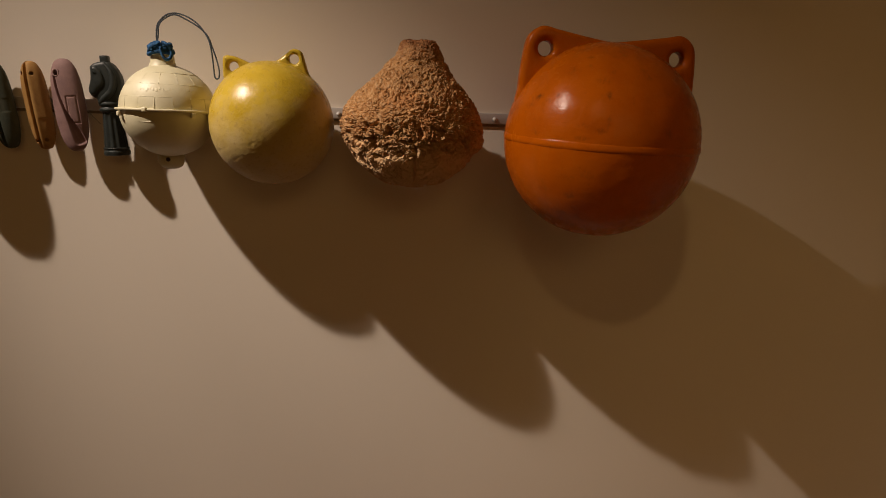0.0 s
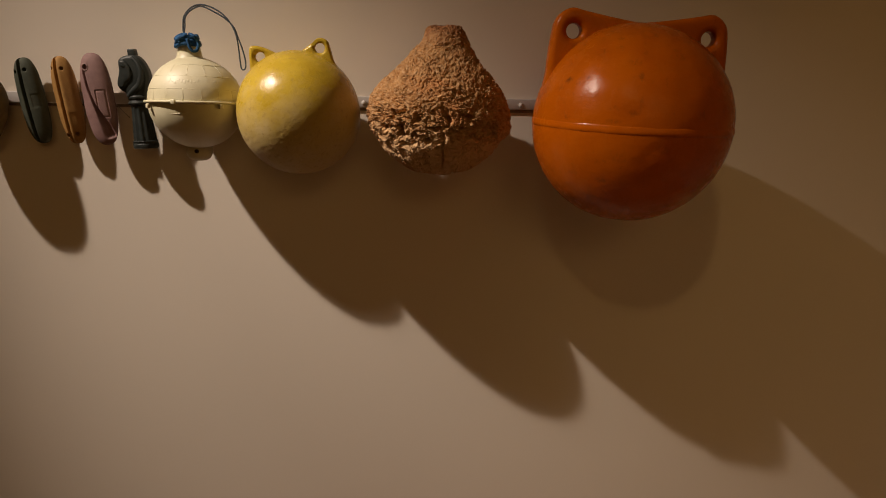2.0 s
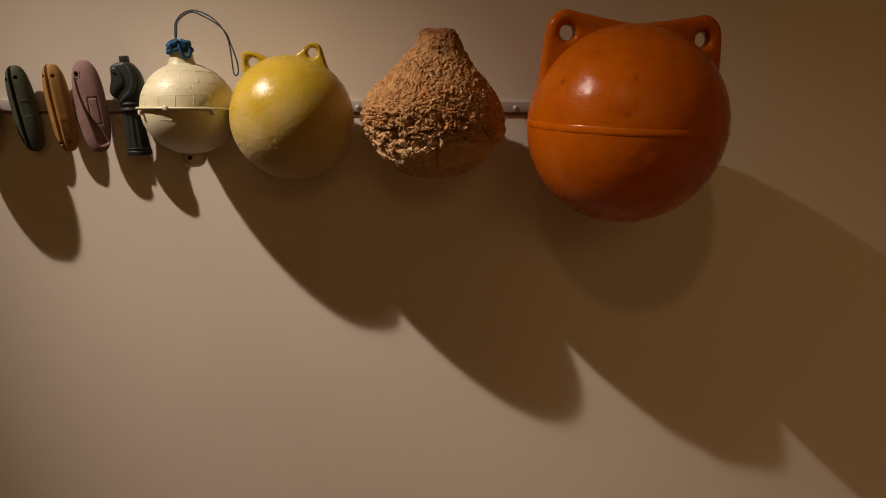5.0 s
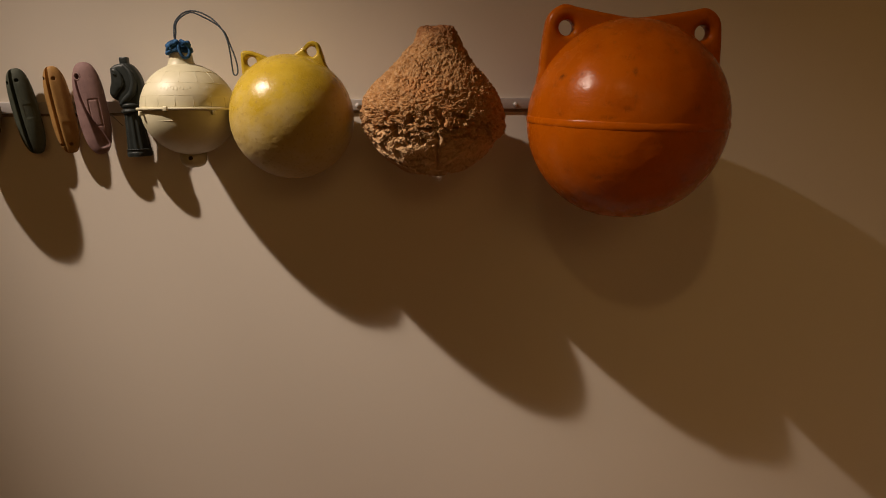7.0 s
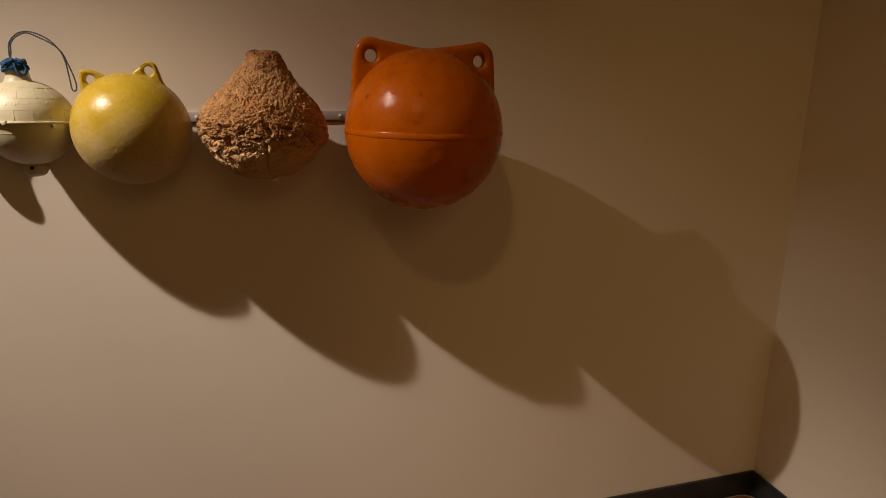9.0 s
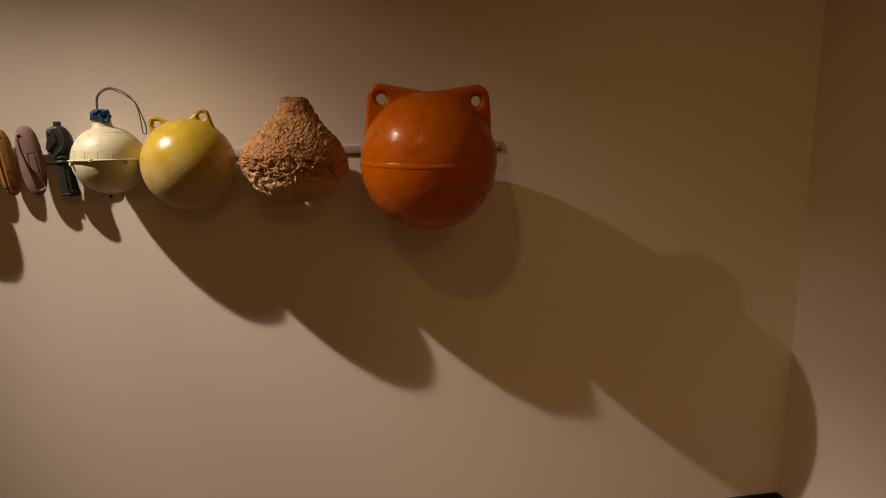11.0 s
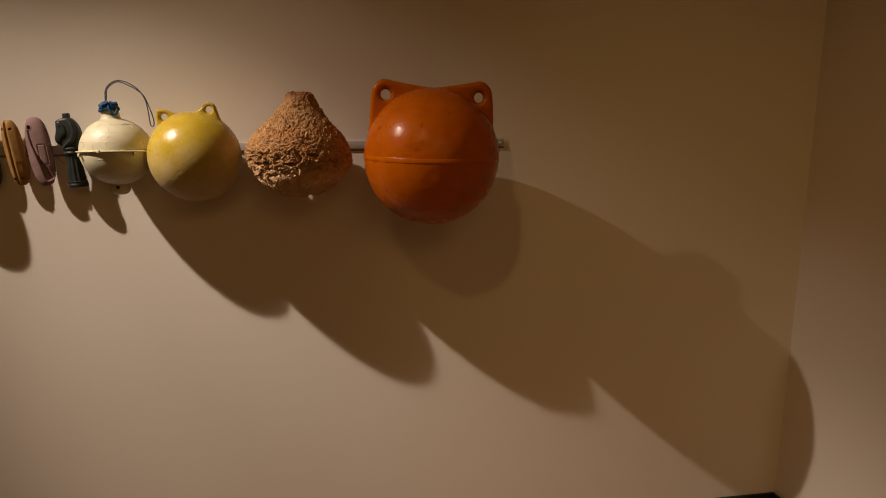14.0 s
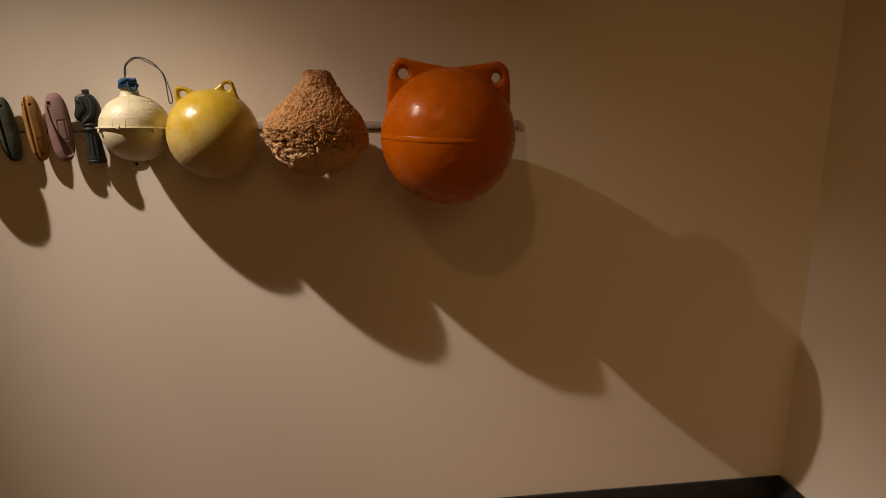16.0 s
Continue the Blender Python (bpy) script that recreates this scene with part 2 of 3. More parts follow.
def tube(points, radius, sides=8, closed=False, taper=None):
    bm = bmesh.new()
    pts, rings = [Vector(p) for p in points], []
    side = None
    for k, p in enumerate(pts):
        ahead = (pts[(k + 1) % len(pts)] if closed or k + 1 < len(pts) else p) - (pts[k - 1] if closed or k else p)
        ahead.normalize()
        side = (side or ahead.orthogonal()) - ahead * ahead.dot(side or ahead.orthogonal())
        side.normalize()
        up = ahead.cross(side)
        r = radius * (taper(k / (len(pts) - 1)) if taper else 1)
        rings.append([bm.verts.new(p + r * (math.cos(a) * side + math.sin(a) * up)) for a in (math.tau * n / sides for n in range(sides))])
    pairs = list(zip(rings, rings[1:])) + ([(rings[-1], rings[0])] if closed else [])
    for a, b in pairs:
        for n in range(sides):
            bm.faces.new((a[n], a[(n + 1) % sides], b[(n + 1) % sides], b[n]))
    if not closed:
        bm.faces.new(rings[0][::-1])
        bm.faces.new(rings[-1])
    return bm


def spline(points, count):
    """A smooth line through points."""
    pts = [Vector(p) for p in (points[0], *points, points[-1])]
    spans, out = len(points) - 1, []
    for k in range(count + 1):
        s = min(k / count * spans, spans - 1e-6)
        i, f = int(s), s - int(s)
        a, b, c, d = pts[i : i + 4]
        out.append(0.5 * (2 * b + (c - a) * f + (2 * a - 5 * b + 4 * c - d) * f * f + (3 * b - a - 3 * c + d) * f**3))
    return out


def plate(outline, holes, thick, bevel, sharp=False):
    """A plate in the x-z plane with a rounded rim and round holes (x, z, radius)."""
    cu = bpy.data.curves.new("outline", "CURVE")
    cu.dimensions, cu.fill_mode, cu.extrude = "2D", "BOTH", max(thick / 2 - bevel, 0)
    cu.bevel_depth, cu.bevel_resolution, cu.offset = bevel, 4, -bevel
    line = outline if sharp else spline([*outline, outline[0]], 8 * len(outline))[:-1]
    rings = [[(p[0], p[1]) for p in line]]
    rings += [[(x + r * math.cos(math.tau * k / 28), z + r * math.sin(math.tau * k / 28)) for k in range(28)] for x, z, r in holes]
    for ring in rings:
        s = cu.splines.new("POLY")
        s.points.add(len(ring) - 1)
        s.use_cyclic_u = True
        for q, (x, z) in zip(s.points, ring):
            q.co = (x, z, 0, 1)
    ob = new("outline", cu)
    me = bpy.data.meshes.new_from_object(ob.evaluated_get(bpy.context.evaluated_depsgraph_get()))
    bpy.data.objects.remove(ob)
    bpy.data.curves.remove(cu)
    me.transform(Matrix.Rotation(radians(90), 4, "X"))
    bm = bmesh.new()
    bm.from_mesh(me)
    bmesh.ops.remove_doubles(bm, verts=bm.verts, dist=1e-5)
    bpy.data.meshes.remove(me)
    me = finish(bm, "plate")
    me.set_sharp_from_angle(angle=radians(40))
    return me


def join(*bms):
    """Several bmeshes as one."""
    out = bmesh.new()
    for bm in bms:
        me = bm if isinstance(bm, bpy.types.Mesh) else finish(bm, "piece")
        out.from_mesh(me)
        bpy.data.meshes.remove(me)
    return out


def step(a, b, x):
    f = min(max((x - a) / (b - a), 0.0), 1.0)
    return f * f * (3 - 2 * f)


# ---- the room ----
X_LEFT, X_RIGHT, Y_FRONT, TOP = -3.2, 1.292, -4.2, 3.0
T = 0.15


def setting(name, bm, material, label):
    return tagged(part(name, bm, material, smooth=False), label, name.split("_")[0], kind="structure")


setting("wall_back", box(X_LEFT - T, 0, 0, X_RIGHT + T, T, TOP), "wall", "warm off-white painted gallery wall under a grazing spotlight")
setting("wall_right", box(X_RIGHT, Y_FRONT, 0, X_RIGHT + T, 0.004, TOP), "wall", "warm off-white painted side wall of the gallery")
# unseen surfaces from here on, added to close the room and bounce light
setting("wall_left", box(X_LEFT - T, Y_FRONT, 0, X_LEFT, -0.0005, TOP), "wall", "plain off-white painted wall, out of view, added to close the room")
setting("wall_front", box(X_LEFT - T, Y_FRONT - T, 0, X_RIGHT + T, Y_FRONT, TOP), "wall", "plain off-white painted wall, out of view, added to close the room")
setting("floor", box(X_LEFT - T, Y_FRONT - T, -0.1, X_RIGHT + T, T, -0.0005), "floor", "brown wood-grained floor, out of view, coloured to bounce warm light")
setting("ceiling", box(X_LEFT - T, Y_FRONT - T, TOP + 0.0005, X_RIGHT + T, T, TOP + 0.1), "ceiling", "plain painted ceiling, out of view, added to bounce light")


# ---- the rail with its screws ----
RAIL_Z, RAIL_END, RAIL_Y = 1.5975, 0.552, -0.005
rail = thing("wall_rail", pose(0, 0, RAIL_Z), "slim pale grey metal mounting rail screwed to the wall", "rail")
part("bar", box(-1.35, RAIL_Y, -0.0062, RAIL_END, -0.0003, 0.0105, 0.0010), "rail", rail)
# the shade line below the bar is put into this strip's dark colour
part("lip", box(-1.35, -0.0028, -0.0105, RAIL_END, -0.0003, -0.0064, 0.0006), "lip", rail, "recessed lower lip, coloured dark for the shade under the rail")
for x in (-0.715, -0.472, -0.229, 0.014, 0.257, 0.544):
    head = lathe([(0.0, 0.0032), (0.0014, 0.0031), (0.0030, 0.0021), (0.0037, 0.0)][::-1], 20)
    part("screw", head, "screw", rail, "domed white screw head", pose(x, RAIL_Y, 0.001, 90))


def pin(parent, x, z, y_from, radius=0.004):
    """The short steel pin that holds a thing off the rail; in the thing's own frame, y_from being its back."""
    origin = parent.matrix_basis.translation
    bm = tube([(x, y_from, z), (x, RAIL_Y - origin.y, z)], radius, 10)
    part("mounting_pin", bm, "steel", parent, "steel mounting pin")


# ---- the floats, from the largest to the smallest ----
def orange_float():
    c, r = Vector((0.3752, -0.1628, 1.5784)), 0.1255
    f = thing("trawl_float", pose(*c, 1.0, 1.7, 0) @ Matrix.Scale(1.006, 4), "large round orange plastic trawl float with two lugs", "float", "floats on the rail")

    # worn marks: places across and up the side that faces the room, and their reach
    face = Vector((-0.325, -0.945, 0.04)).normalized()
    across = Vector((0, 0, 1)).cross(face).normalized()
    marks = []
    for u, v, wide, tall, force in ((-0.59, 0.41, 0.030, 0.022, 1.0), (-0.48, 0.37, 0.026, 0.014, 0.6), (-0.40, 0.42, 0.016, 0.020, 0.4), (0.07, 0.42, 0.020, 0.042, 0.75), (0.01, 0.56, 0.040, 0.022, 0.75),
                                    (0.17, 0.38, 0.010, 0.060, 0.35), (0.02, 0.10, 0.034, 0.020, 0.7), (0.09, 0.18, 0.016, 0.040, 0.6), (-0.14, 0.03, 0.050, 0.018, 0.45), (-0.14, 0.80, 0.022, 0.012, 0.8),
                                    (-0.70, -0.46, 0.010, 0.010, 0.9), (-0.46, -0.44, 0.020, 0.028, 0.45), (-0.20, -0.50, 0.040, 0.026, 0.6), (-0.30, 0.66, 0.060, 0.050, 0.35), (0.62, 0.10, 0.030, 0.034, 0.6),
                                    (0.42, 0.62, 0.050, 0.026, 0.35), (-0.05, -0.30, 0.080, 0.050, 0.3), (0.30, -0.20, 0.060, 0.040, 0.4)):
        p = across * u + Vector((0, 0, 1)) * v + face * math.sqrt(max(0.0, 1 - u * u - v * v))
        marks.append((f.matrix_basis.to_3x3().inverted() @ p, wide, tall, force))
    marks = [(p.normalized(), 1.5 * wide, 1.4 * tall, force) for p, wide, tall, force in marks]

    def worn(p):
        d, total = p.normalized(), 0.0
        for at, wide, tall, force in marks:
            if d.dot(at) > 0.96:
                side = d - at
                total += force * math.exp(-((math.hypot(side.x, side.y) / wide) ** 2) - (side.z / tall) ** 2)
        return min(total, 1.0)

    def lift(p, n):
        q = p + Vector((3, 1, 2))
        dent = -0.0012 * max(0.0, noise.noise(q * 26) - 0.25)
        return 0.0011 * noise.noise(q * 9) + dent + 0.00025 * noise.noise(q * 60) - 0.0007 * worn(p) * (0.5 + noise.noise(q * 260))

    body = part("body", lathe(ball_rows(r, r, 260), 400, lift), "orange", f)
    wear = body.data.attributes.new("wear", "FLOAT", "POINT")
    wear.data.foreach_set("value", [worn(v.co) for v in body.data.vertices])
    rows = [(r - 0.004, -0.0052), (r - 0.0010, -0.0050), (r + 0.0001, -0.0042), (r + 0.0008, -0.0028), (r + 0.0010, -0.0008), (r + 0.0007, 0.0016), (r + 0.0001, 0.0040), (r - 0.0012, 0.0056), (r - 0.004, 0.0064)]
    part("seam", lathe(smooth_rows(rows, 30), 200, lambda p, n: 0.0011 * noise.noise((p + Vector((3, 1, 2))) * 9) + 0.0002 * noise.noise(p * 55)), "orange", f, "raised moulding seam")
    half = [(-0.050, 0.02), (-0.112, 0.030), (-0.1150, 0.065), (-0.112, 0.108), (-0.1065, 0.128), (-0.091, 0.1390), (-0.070, 0.1360), (-0.035, 0.1302)]
    web = [*half, (0.0, 0.1262), *((-x, z) for x, z in half[::-1])]
    part("lug_web", plate(web, [(-0.0855, 0.1120, 0.0094), (0.0865, 0.1100, 0.0092)], 0.024, 0.0075), "orange", f, "moulded web with two holed lugs", pose(0, 0.004, 0))
    pin(f, 0.0, 0.015, 0.11, 0.007)


def cork_float():
    f = thing("cork_float", pose(0.1285, -0.105, 1.5055), "pear-shaped float of rough cracked reddish brown cork", "float", "floats on the rail")
    rows = [(0.0, 0.0), (0.034, 0.0035), (0.0550, 0.0145), (0.0710, 0.0265), (0.0812, 0.0385), (0.0896, 0.0505), (0.0958, 0.0625), (0.0988, 0.0745), (0.0986, 0.0865), (0.0952, 0.0985), (0.0888, 0.1105),
            (0.0800, 0.1225), (0.0686, 0.1345), (0.0564, 0.1465), (0.0460, 0.1585), (0.0374, 0.1705), (0.0302, 0.1825), (0.0262, 0.1920), (0.0215, 0.1962), (0.010, 0.1970), (0.0, 0.1970)]

    def chance(v):
        x = math.sin(v.x * 127.1 + v.y * 311.7 + v.z * 74.7) * 43758.5453
        return x - math.floor(x)

    def lift(p, n):
        q = p + Vector((5, 2, 1))
        h, turn = p.z / 0.197, math.atan2(p.y, p.x)
        low = 1 - step(0.20, 0.36, h + 0.05 * noise.noise(q * 22))
        neck = step(0.74, 0.84, h)
        band = step(0.19, 0.27, h) * (1 - step(0.38, 0.50, h + 0.06 * noise.noise(q * 16)))
        patch = 0.55 + 0.9 * noise.noise(q * 34 + Vector((3, 0, 0)))
        crumb = (1 - 0.85 * low) * (1 - 0.6 * neck)
        bend = noise.noise_vector(q * 90)
        wide = 0.0022 * noise.noise(q * 26) + 0.0015 * noise.noise(q * 58)
        gap, spots = noise.voronoi(Vector((q.x, q.y, q.z * 1.2)) * 300 + 1.6 * bend)
        flakes = 0.0019 * (chance(spots[0]) - 0.55) * (0.6 + patch) - 0.0011 * (1 - step(0.0, 0.25, gap[1] - gap[0]))
        wide_gap, lumps = noise.voronoi(Vector((q.x, q.y, q.z * 1.5)) * 130 + 1.8 * bend)
        ridges = 0.0019 * (chance(lumps[0]) - 0.5) * (0.6 + patch) - 0.0009 * max(0.0, patch) * (1 - step(0.0, 0.14, wide_gap[1] - wide_gap[0])) + 0.0008 * noise.noise(q * 190)
        slits = -0.0032 * step(0.16, 0.0, abs(noise.noise(Vector((q.x * 95, q.y * 95, q.z * 150)) + 0.4 * bend))) * step(0.0, 0.3, noise.noise(q * 48))
        block, sites = noise.voronoi(Vector((q.x, q.y, q.z * 1.15)) * 74 + 0.9 * bend)
        plates = 0.0034 * (chance(sites[0]) - 0.5) - 0.0048 * (1 - step(0.0, 0.06, block[1] - block[0]))
        clods = 0.0032 * band * (chance(sites[0]) - 0.45) - 0.0024 * band * (1 - step(0.0, 0.14, block[1] - block[0]))
        pits = -0.0110 * band * step(0.15, 0.30, noise.noise(Vector((q.x * 84, q.y * 84, q.z * 100)) + Vector((7, 7, 7))))
        split = -0.0055 * (1 - step(0.22, 0.36, h)) * math.exp(-((turn + 1.56 + 0.05 * noise.noise(q * 45)) / 0.020) ** 2) * step(0.02, 0.12, h)
        hollow = -0.004 * math.exp(-(((turn + 0.75) / 0.6) ** 2) - ((p.z - 0.040) / 0.028) ** 2)
        chips = 0.0022 * neck * (noise.cell(q * 75 + 0.6 * bend) - 0.5)
        return wide + crumb * (flakes + ridges + slits) + low * plates + clods + pits + split + hollow + chips + 0.0006 * noise.noise(q * 320)

    # the axis bends a little, and the underside leans out from the wall
    bm = lathe(smooth_rows(rows, 500), 760, lift)
    for v in bm.verts:
        z = v.co.z
        v.co.x += np.interp(z, (0.06, 0.105, 0.152, 0.198), (0.0, -0.005, 0.0, 0.0075))
        under = min(z - 0.0745, 0.0)
        near = 1 + 0.24 * under
        v.co.x *= near
        v.co.y = 0.95 * v.co.y * near + 0.20 * under
        v.co.z = 0.1085 + (z - 0.1085) * near
    part("cork_body", bm, "cork", f)
    pin(f, 0.0, 0.088, 0.07, 0.006)


def yellow_float():
    c, r = Vector((-0.0680, -0.0925, 1.5848)), 0.0835
    f = thing("trawl_float", pose(*c) @ Matrix.Scale(1.006, 4), "small round yellow plastic trawl float with chalky worn lower half", "float", "floats on the rail")

    def lift(p, n):
        q = p + Vector((9, 4, 1))
        worn = step(0.04, -0.04, p.z)
        dents = -0.0006 * worn * step(0.22, 0.45, noise.noise(q * 210)) * step(-0.1, 0.25, noise.noise(q * 30))
        return dents + 0.0006 * noise.noise(q * 12) + (0.00005 + 0.0001 * worn) * noise.noise(q * 200)

    part("body", lathe(ball_rows(r, r, 220), 360, lift), "yellow", f)
    right = [(-0.006, 0.074), (0.008, 0.0835), (0.020, 0.092), (0.0275, 0.0985), (0.035, 0.0995), (0.042, 0.0955), (0.0455, 0.086), (0.050, 0.070), (0.056, 0.055), (0.03, 0.05)]
    part("lug", plate(right, [(0.0315, 0.0865, 0.0066)], 0.013, 0.0045), "yellow", f, "", pose(0, 0.0, 0))
    left = [(-0.0635, 0.026), (-0.0640, 0.050), (-0.0645, 0.070), (-0.0630, 0.0860), (-0.053, 0.0880), (-0.040, 0.0845), (-0.024, 0.0770), (-0.012, 0.070), (-0.03, 0.04)]
    part("lug", plate(left, [(-0.0500, 0.0735, 0.0068)], 0.013, 0.0045), "yellow", f, "", pose(0, 0.004, 0))
    pin(f, 0.0, 0.014, 0.07, 0.005)


def cream_float():
    c, r = Vector((-0.2160, -0.0700, 1.5965)), 0.0636
    f = thing("net_float", pose(*c, -2, 0.5, 0), "cream plastic net float with a raised seam and a blue cord", "float", "floats on the rail")

    def lift(p, n):
        return 0.0006 * noise.noise((p + Vector((2, 8, 3))) * 22)

    part("body", lathe(ball_rows(r, r * 0.985, 100), 160, lift), "cream", f)
    neck = [(0.0205, 0.056), (0.0178, 0.0610), (0.0160, 0.066), (0.0147, 0.074), (0.0136, 0.083), (0.0112, 0.0885), (0.0, 0.0900)]
    part("neck", lathe(smooth_rows(neck, 40), 48), "cream", f, "", pose(-0.0055, 0, 0))
    ring = [(r - 0.003, -0.0016), (r + 0.0040, -0.0016), (r + 0.0048, -0.0006), (r + 0.0048, 0.0010), (r + 0.0038, 0.0018), (r - 0.003, 0.0018)]
    part("flange", lathe(ring, 140), "cream", f, "raised moulded flange")
    for a, drop in ((-96, 0.0), (-136, -0.006), (-44, -0.005)):
        x, y = (r + 0.0037) * math.cos(radians(a)), (r + 0.0037) * math.sin(radians(a))
        part("clip", box(-0.0032, -0.0022, -0.0032, 0.0032, 0.0022, 0.0032, 0.0012), "cream", f, "", pose(x, y, drop, 0, 0, a + 90))
    for lat, a0, a1 in ((16, -175, 175), (33, -175, 175), (52, -175, 175), (-14, -180, -85)):
        rr, z = (r - 0.0002) * math.cos(radians(lat)), (r - 0.0002) * 0.985 * math.sin(radians(lat))
        line = [(rr * math.cos(radians(a)), rr * math.sin(radians(a)), z) for a in np.linspace(a0, a1, 60)]
        part("rib", tube(line, 0.00062, 6), "cream", f)
    for lat0, lat1, turns in ((2, 16, range(-170, 0, 21)), (33, 52, range(-160, -20, 26)), (-14, -2, (-150, -118)), (-24, -14, (-122,))):
        for a in turns:
            line = [((r - 0.0002) * math.cos(radians(b)) * math.cos(radians(a)), (r - 0.0002) * math.cos(radians(b)) * math.sin(radians(a)), (r - 0.0002) * 0.985 * math.sin(radians(b))) for b in np.linspace(lat0, lat1, 8)]
            part("rib", tube(line, 0.00062, 6), "cream", f)
    for k in range(17):
        tall, wide = (4, 3, 4, 2, 4)[k % 5], (0.0010, 0.0007, 0.0012)[k % 3]
        m = pose(0, 0, 0, 0, 0, -104 + 4.0 * k) @ pose(0, 0, 0, 0, -25 + (k % 3 - 1), 0) @ pose(r - 0.0002, 0, 0)
        part("embossed_bar", box(-0.0006, -wide, -0.0006 * tall, 0.00030, 1.5 * wide, 0.0006 * tall, 0.00015), "cream", f, "", m)
    stub = lathe(smooth_rows([(0.0, -0.0165), (0.008, -0.0158), (0.0145, -0.0125), (0.0178, -0.006), (0.0184, 0.004), (0.0170, 0.014), (0.016, 0.022), (0.0, 0.022)], 40), 40, lambda p, n: 0.0004 * noise.noise(p * 90))
    bulb = part("stub", stub, "cream", f, "blunt moulded stub underneath", pose(-0.006, 0.016, -0.066))
    # no real recess: a dark plug carries the shade inside the hole
    part("hole", tube([(0.002, -0.0189, -0.002), (0.002, -0.0150, -0.002)], 0.0030, 14), "hole", bulb, "dark plug in place of a shaded hole")
    pin(f, 0.0, 0.0, 0.055, 0.004)

    # the cord: turns knotted round the neck, and a long hanging loop
    cord = thing("cord", pose(c.x - 0.0035, c.y, c.z + 0.0790), "thin braided blue cord knotted round the float's neck", "cord")
    random.seed(4)
    for k in range(5):
        tilt, up = pose(-0.002, 0, 0.0028 * k - 0.002, random.uniform(-7, 7), random.uniform(-7, 7), 30 * k), 0.0156 - 0.0007 * k + random.uniform(-0.0007, 0.0010)
        line = [tilt @ Vector((up * math.cos(a), up * math.sin(a), 0.0008 * math.sin(3 * a))) for a in np.linspace(0, math.tau, 40, endpoint=False)]
        part("knot_turn", tube(line, 0.0028, 8, True), "rope", cord)
    hitch = spline([(0.006, -0.014, 0.012), (0.013, -0.017, 0.009), (0.017, -0.013, 0.001), (0.015, -0.014, -0.008), (0.010, -0.017, -0.010), (0.006, -0.018, -0.004), (0.004, -0.017, 0.006)], 40)
    part("hitch", tube(hitch, 0.0022, 8), "rope", cord)
    knot = spline([(-0.014, -0.010, 0.000), (-0.008, -0.017, 0.005), (0.001, -0.014, 0.010), (-0.005, -0.005, 0.012), (-0.012, -0.011, 0.007), (-0.006, -0.017, 0.001)], 40)
    part("knot", tube(knot, 0.0026, 8), "rope", cord)
    for off, sway, spread in ((0.0, 0.0, -0.0032), (0.0024, 0.0030, 0.0040)):
        pts = [(-0.004, -0.006, 0.012), (-0.0045 + off, -0.005, 0.022), (-0.0025 + off, -0.003 - off, 0.036 - 0.6 * off), (0.007, 0, 0.0475 - sway), (0.0200, 0.001, 0.0515 - 0.7 * sway),
               (0.036, 0.001, 0.0475 - 1.5 * sway), (0.051, 0, 0.0375 - sway), (0.0615 + 0.5 * off, -0.001, 0.0230), (0.0670, -0.002 + spread, 0.009), (0.0700 + 0.7 * spread, -0.002, -0.006),
               (0.0718 + spread, -0.002, -0.020), (0.0722 + 0.8 * spread, -0.002, -0.0305), (0.0722, -0.002, -0.0335)]
        part("strand", tube(spline(pts, 100), 0.00105, 7), "rope_worn", cord, "thin worn grey-blue strand")


def pod(bm_lift, size, power):
    """A long pebble shape, as rows of a lathe squeezed to its size; bm_lift(x, z) sinks the side that faces the room."""
    bm = bmesh.new()
    w, d, h = size
    nu, nv = 230, 240
    rings = []
    for k in range(nv + 1):
        b = -math.pi / 2 + math.pi * k / nv
        z = h / 2 * math.copysign(abs(math.sin(b)) ** (2 / power * 1.0), math.sin(b))
        s = (1 - abs(2 * z / h) ** power) ** (1 / power) if 0 < k < nv else 0
        ring = []
        for n in range(nu if 0 < k < nv else 1):
            a = math.tau * n / nu
            x, y = w / 2 * s * math.cos(a), d / 2 * s * math.sin(a)
            front = step(0.0, 0.45, -math.sin(a)) * s
            y += front * bm_lift(x, z)
            q = Vector((x, y, z))
            ring.append(bm.verts.new(q * (1 + 0.012 * noise.noise(q * 40 + Vector((w * 900, 0, 0))))))
        rings.append(ring)
    for low, high in zip(rings, rings[1:]):
        for n in range(nu):
            bm.faces.new(list(dict.fromkeys((low[n % len(low)], low[(n + 1) % len(low)], high[(n + 1) % len(high)], high[n % len(high)]))))
    return bm


def pit(x, z, x0, z0, r, depth):
    return depth * (1 - step(0.55 * r, 1.1 * r, math.hypot(x - x0, z - z0)))


def groove(x, x0, width, depth):
    return depth * math.exp(-(((x - x0) / width) ** 4))


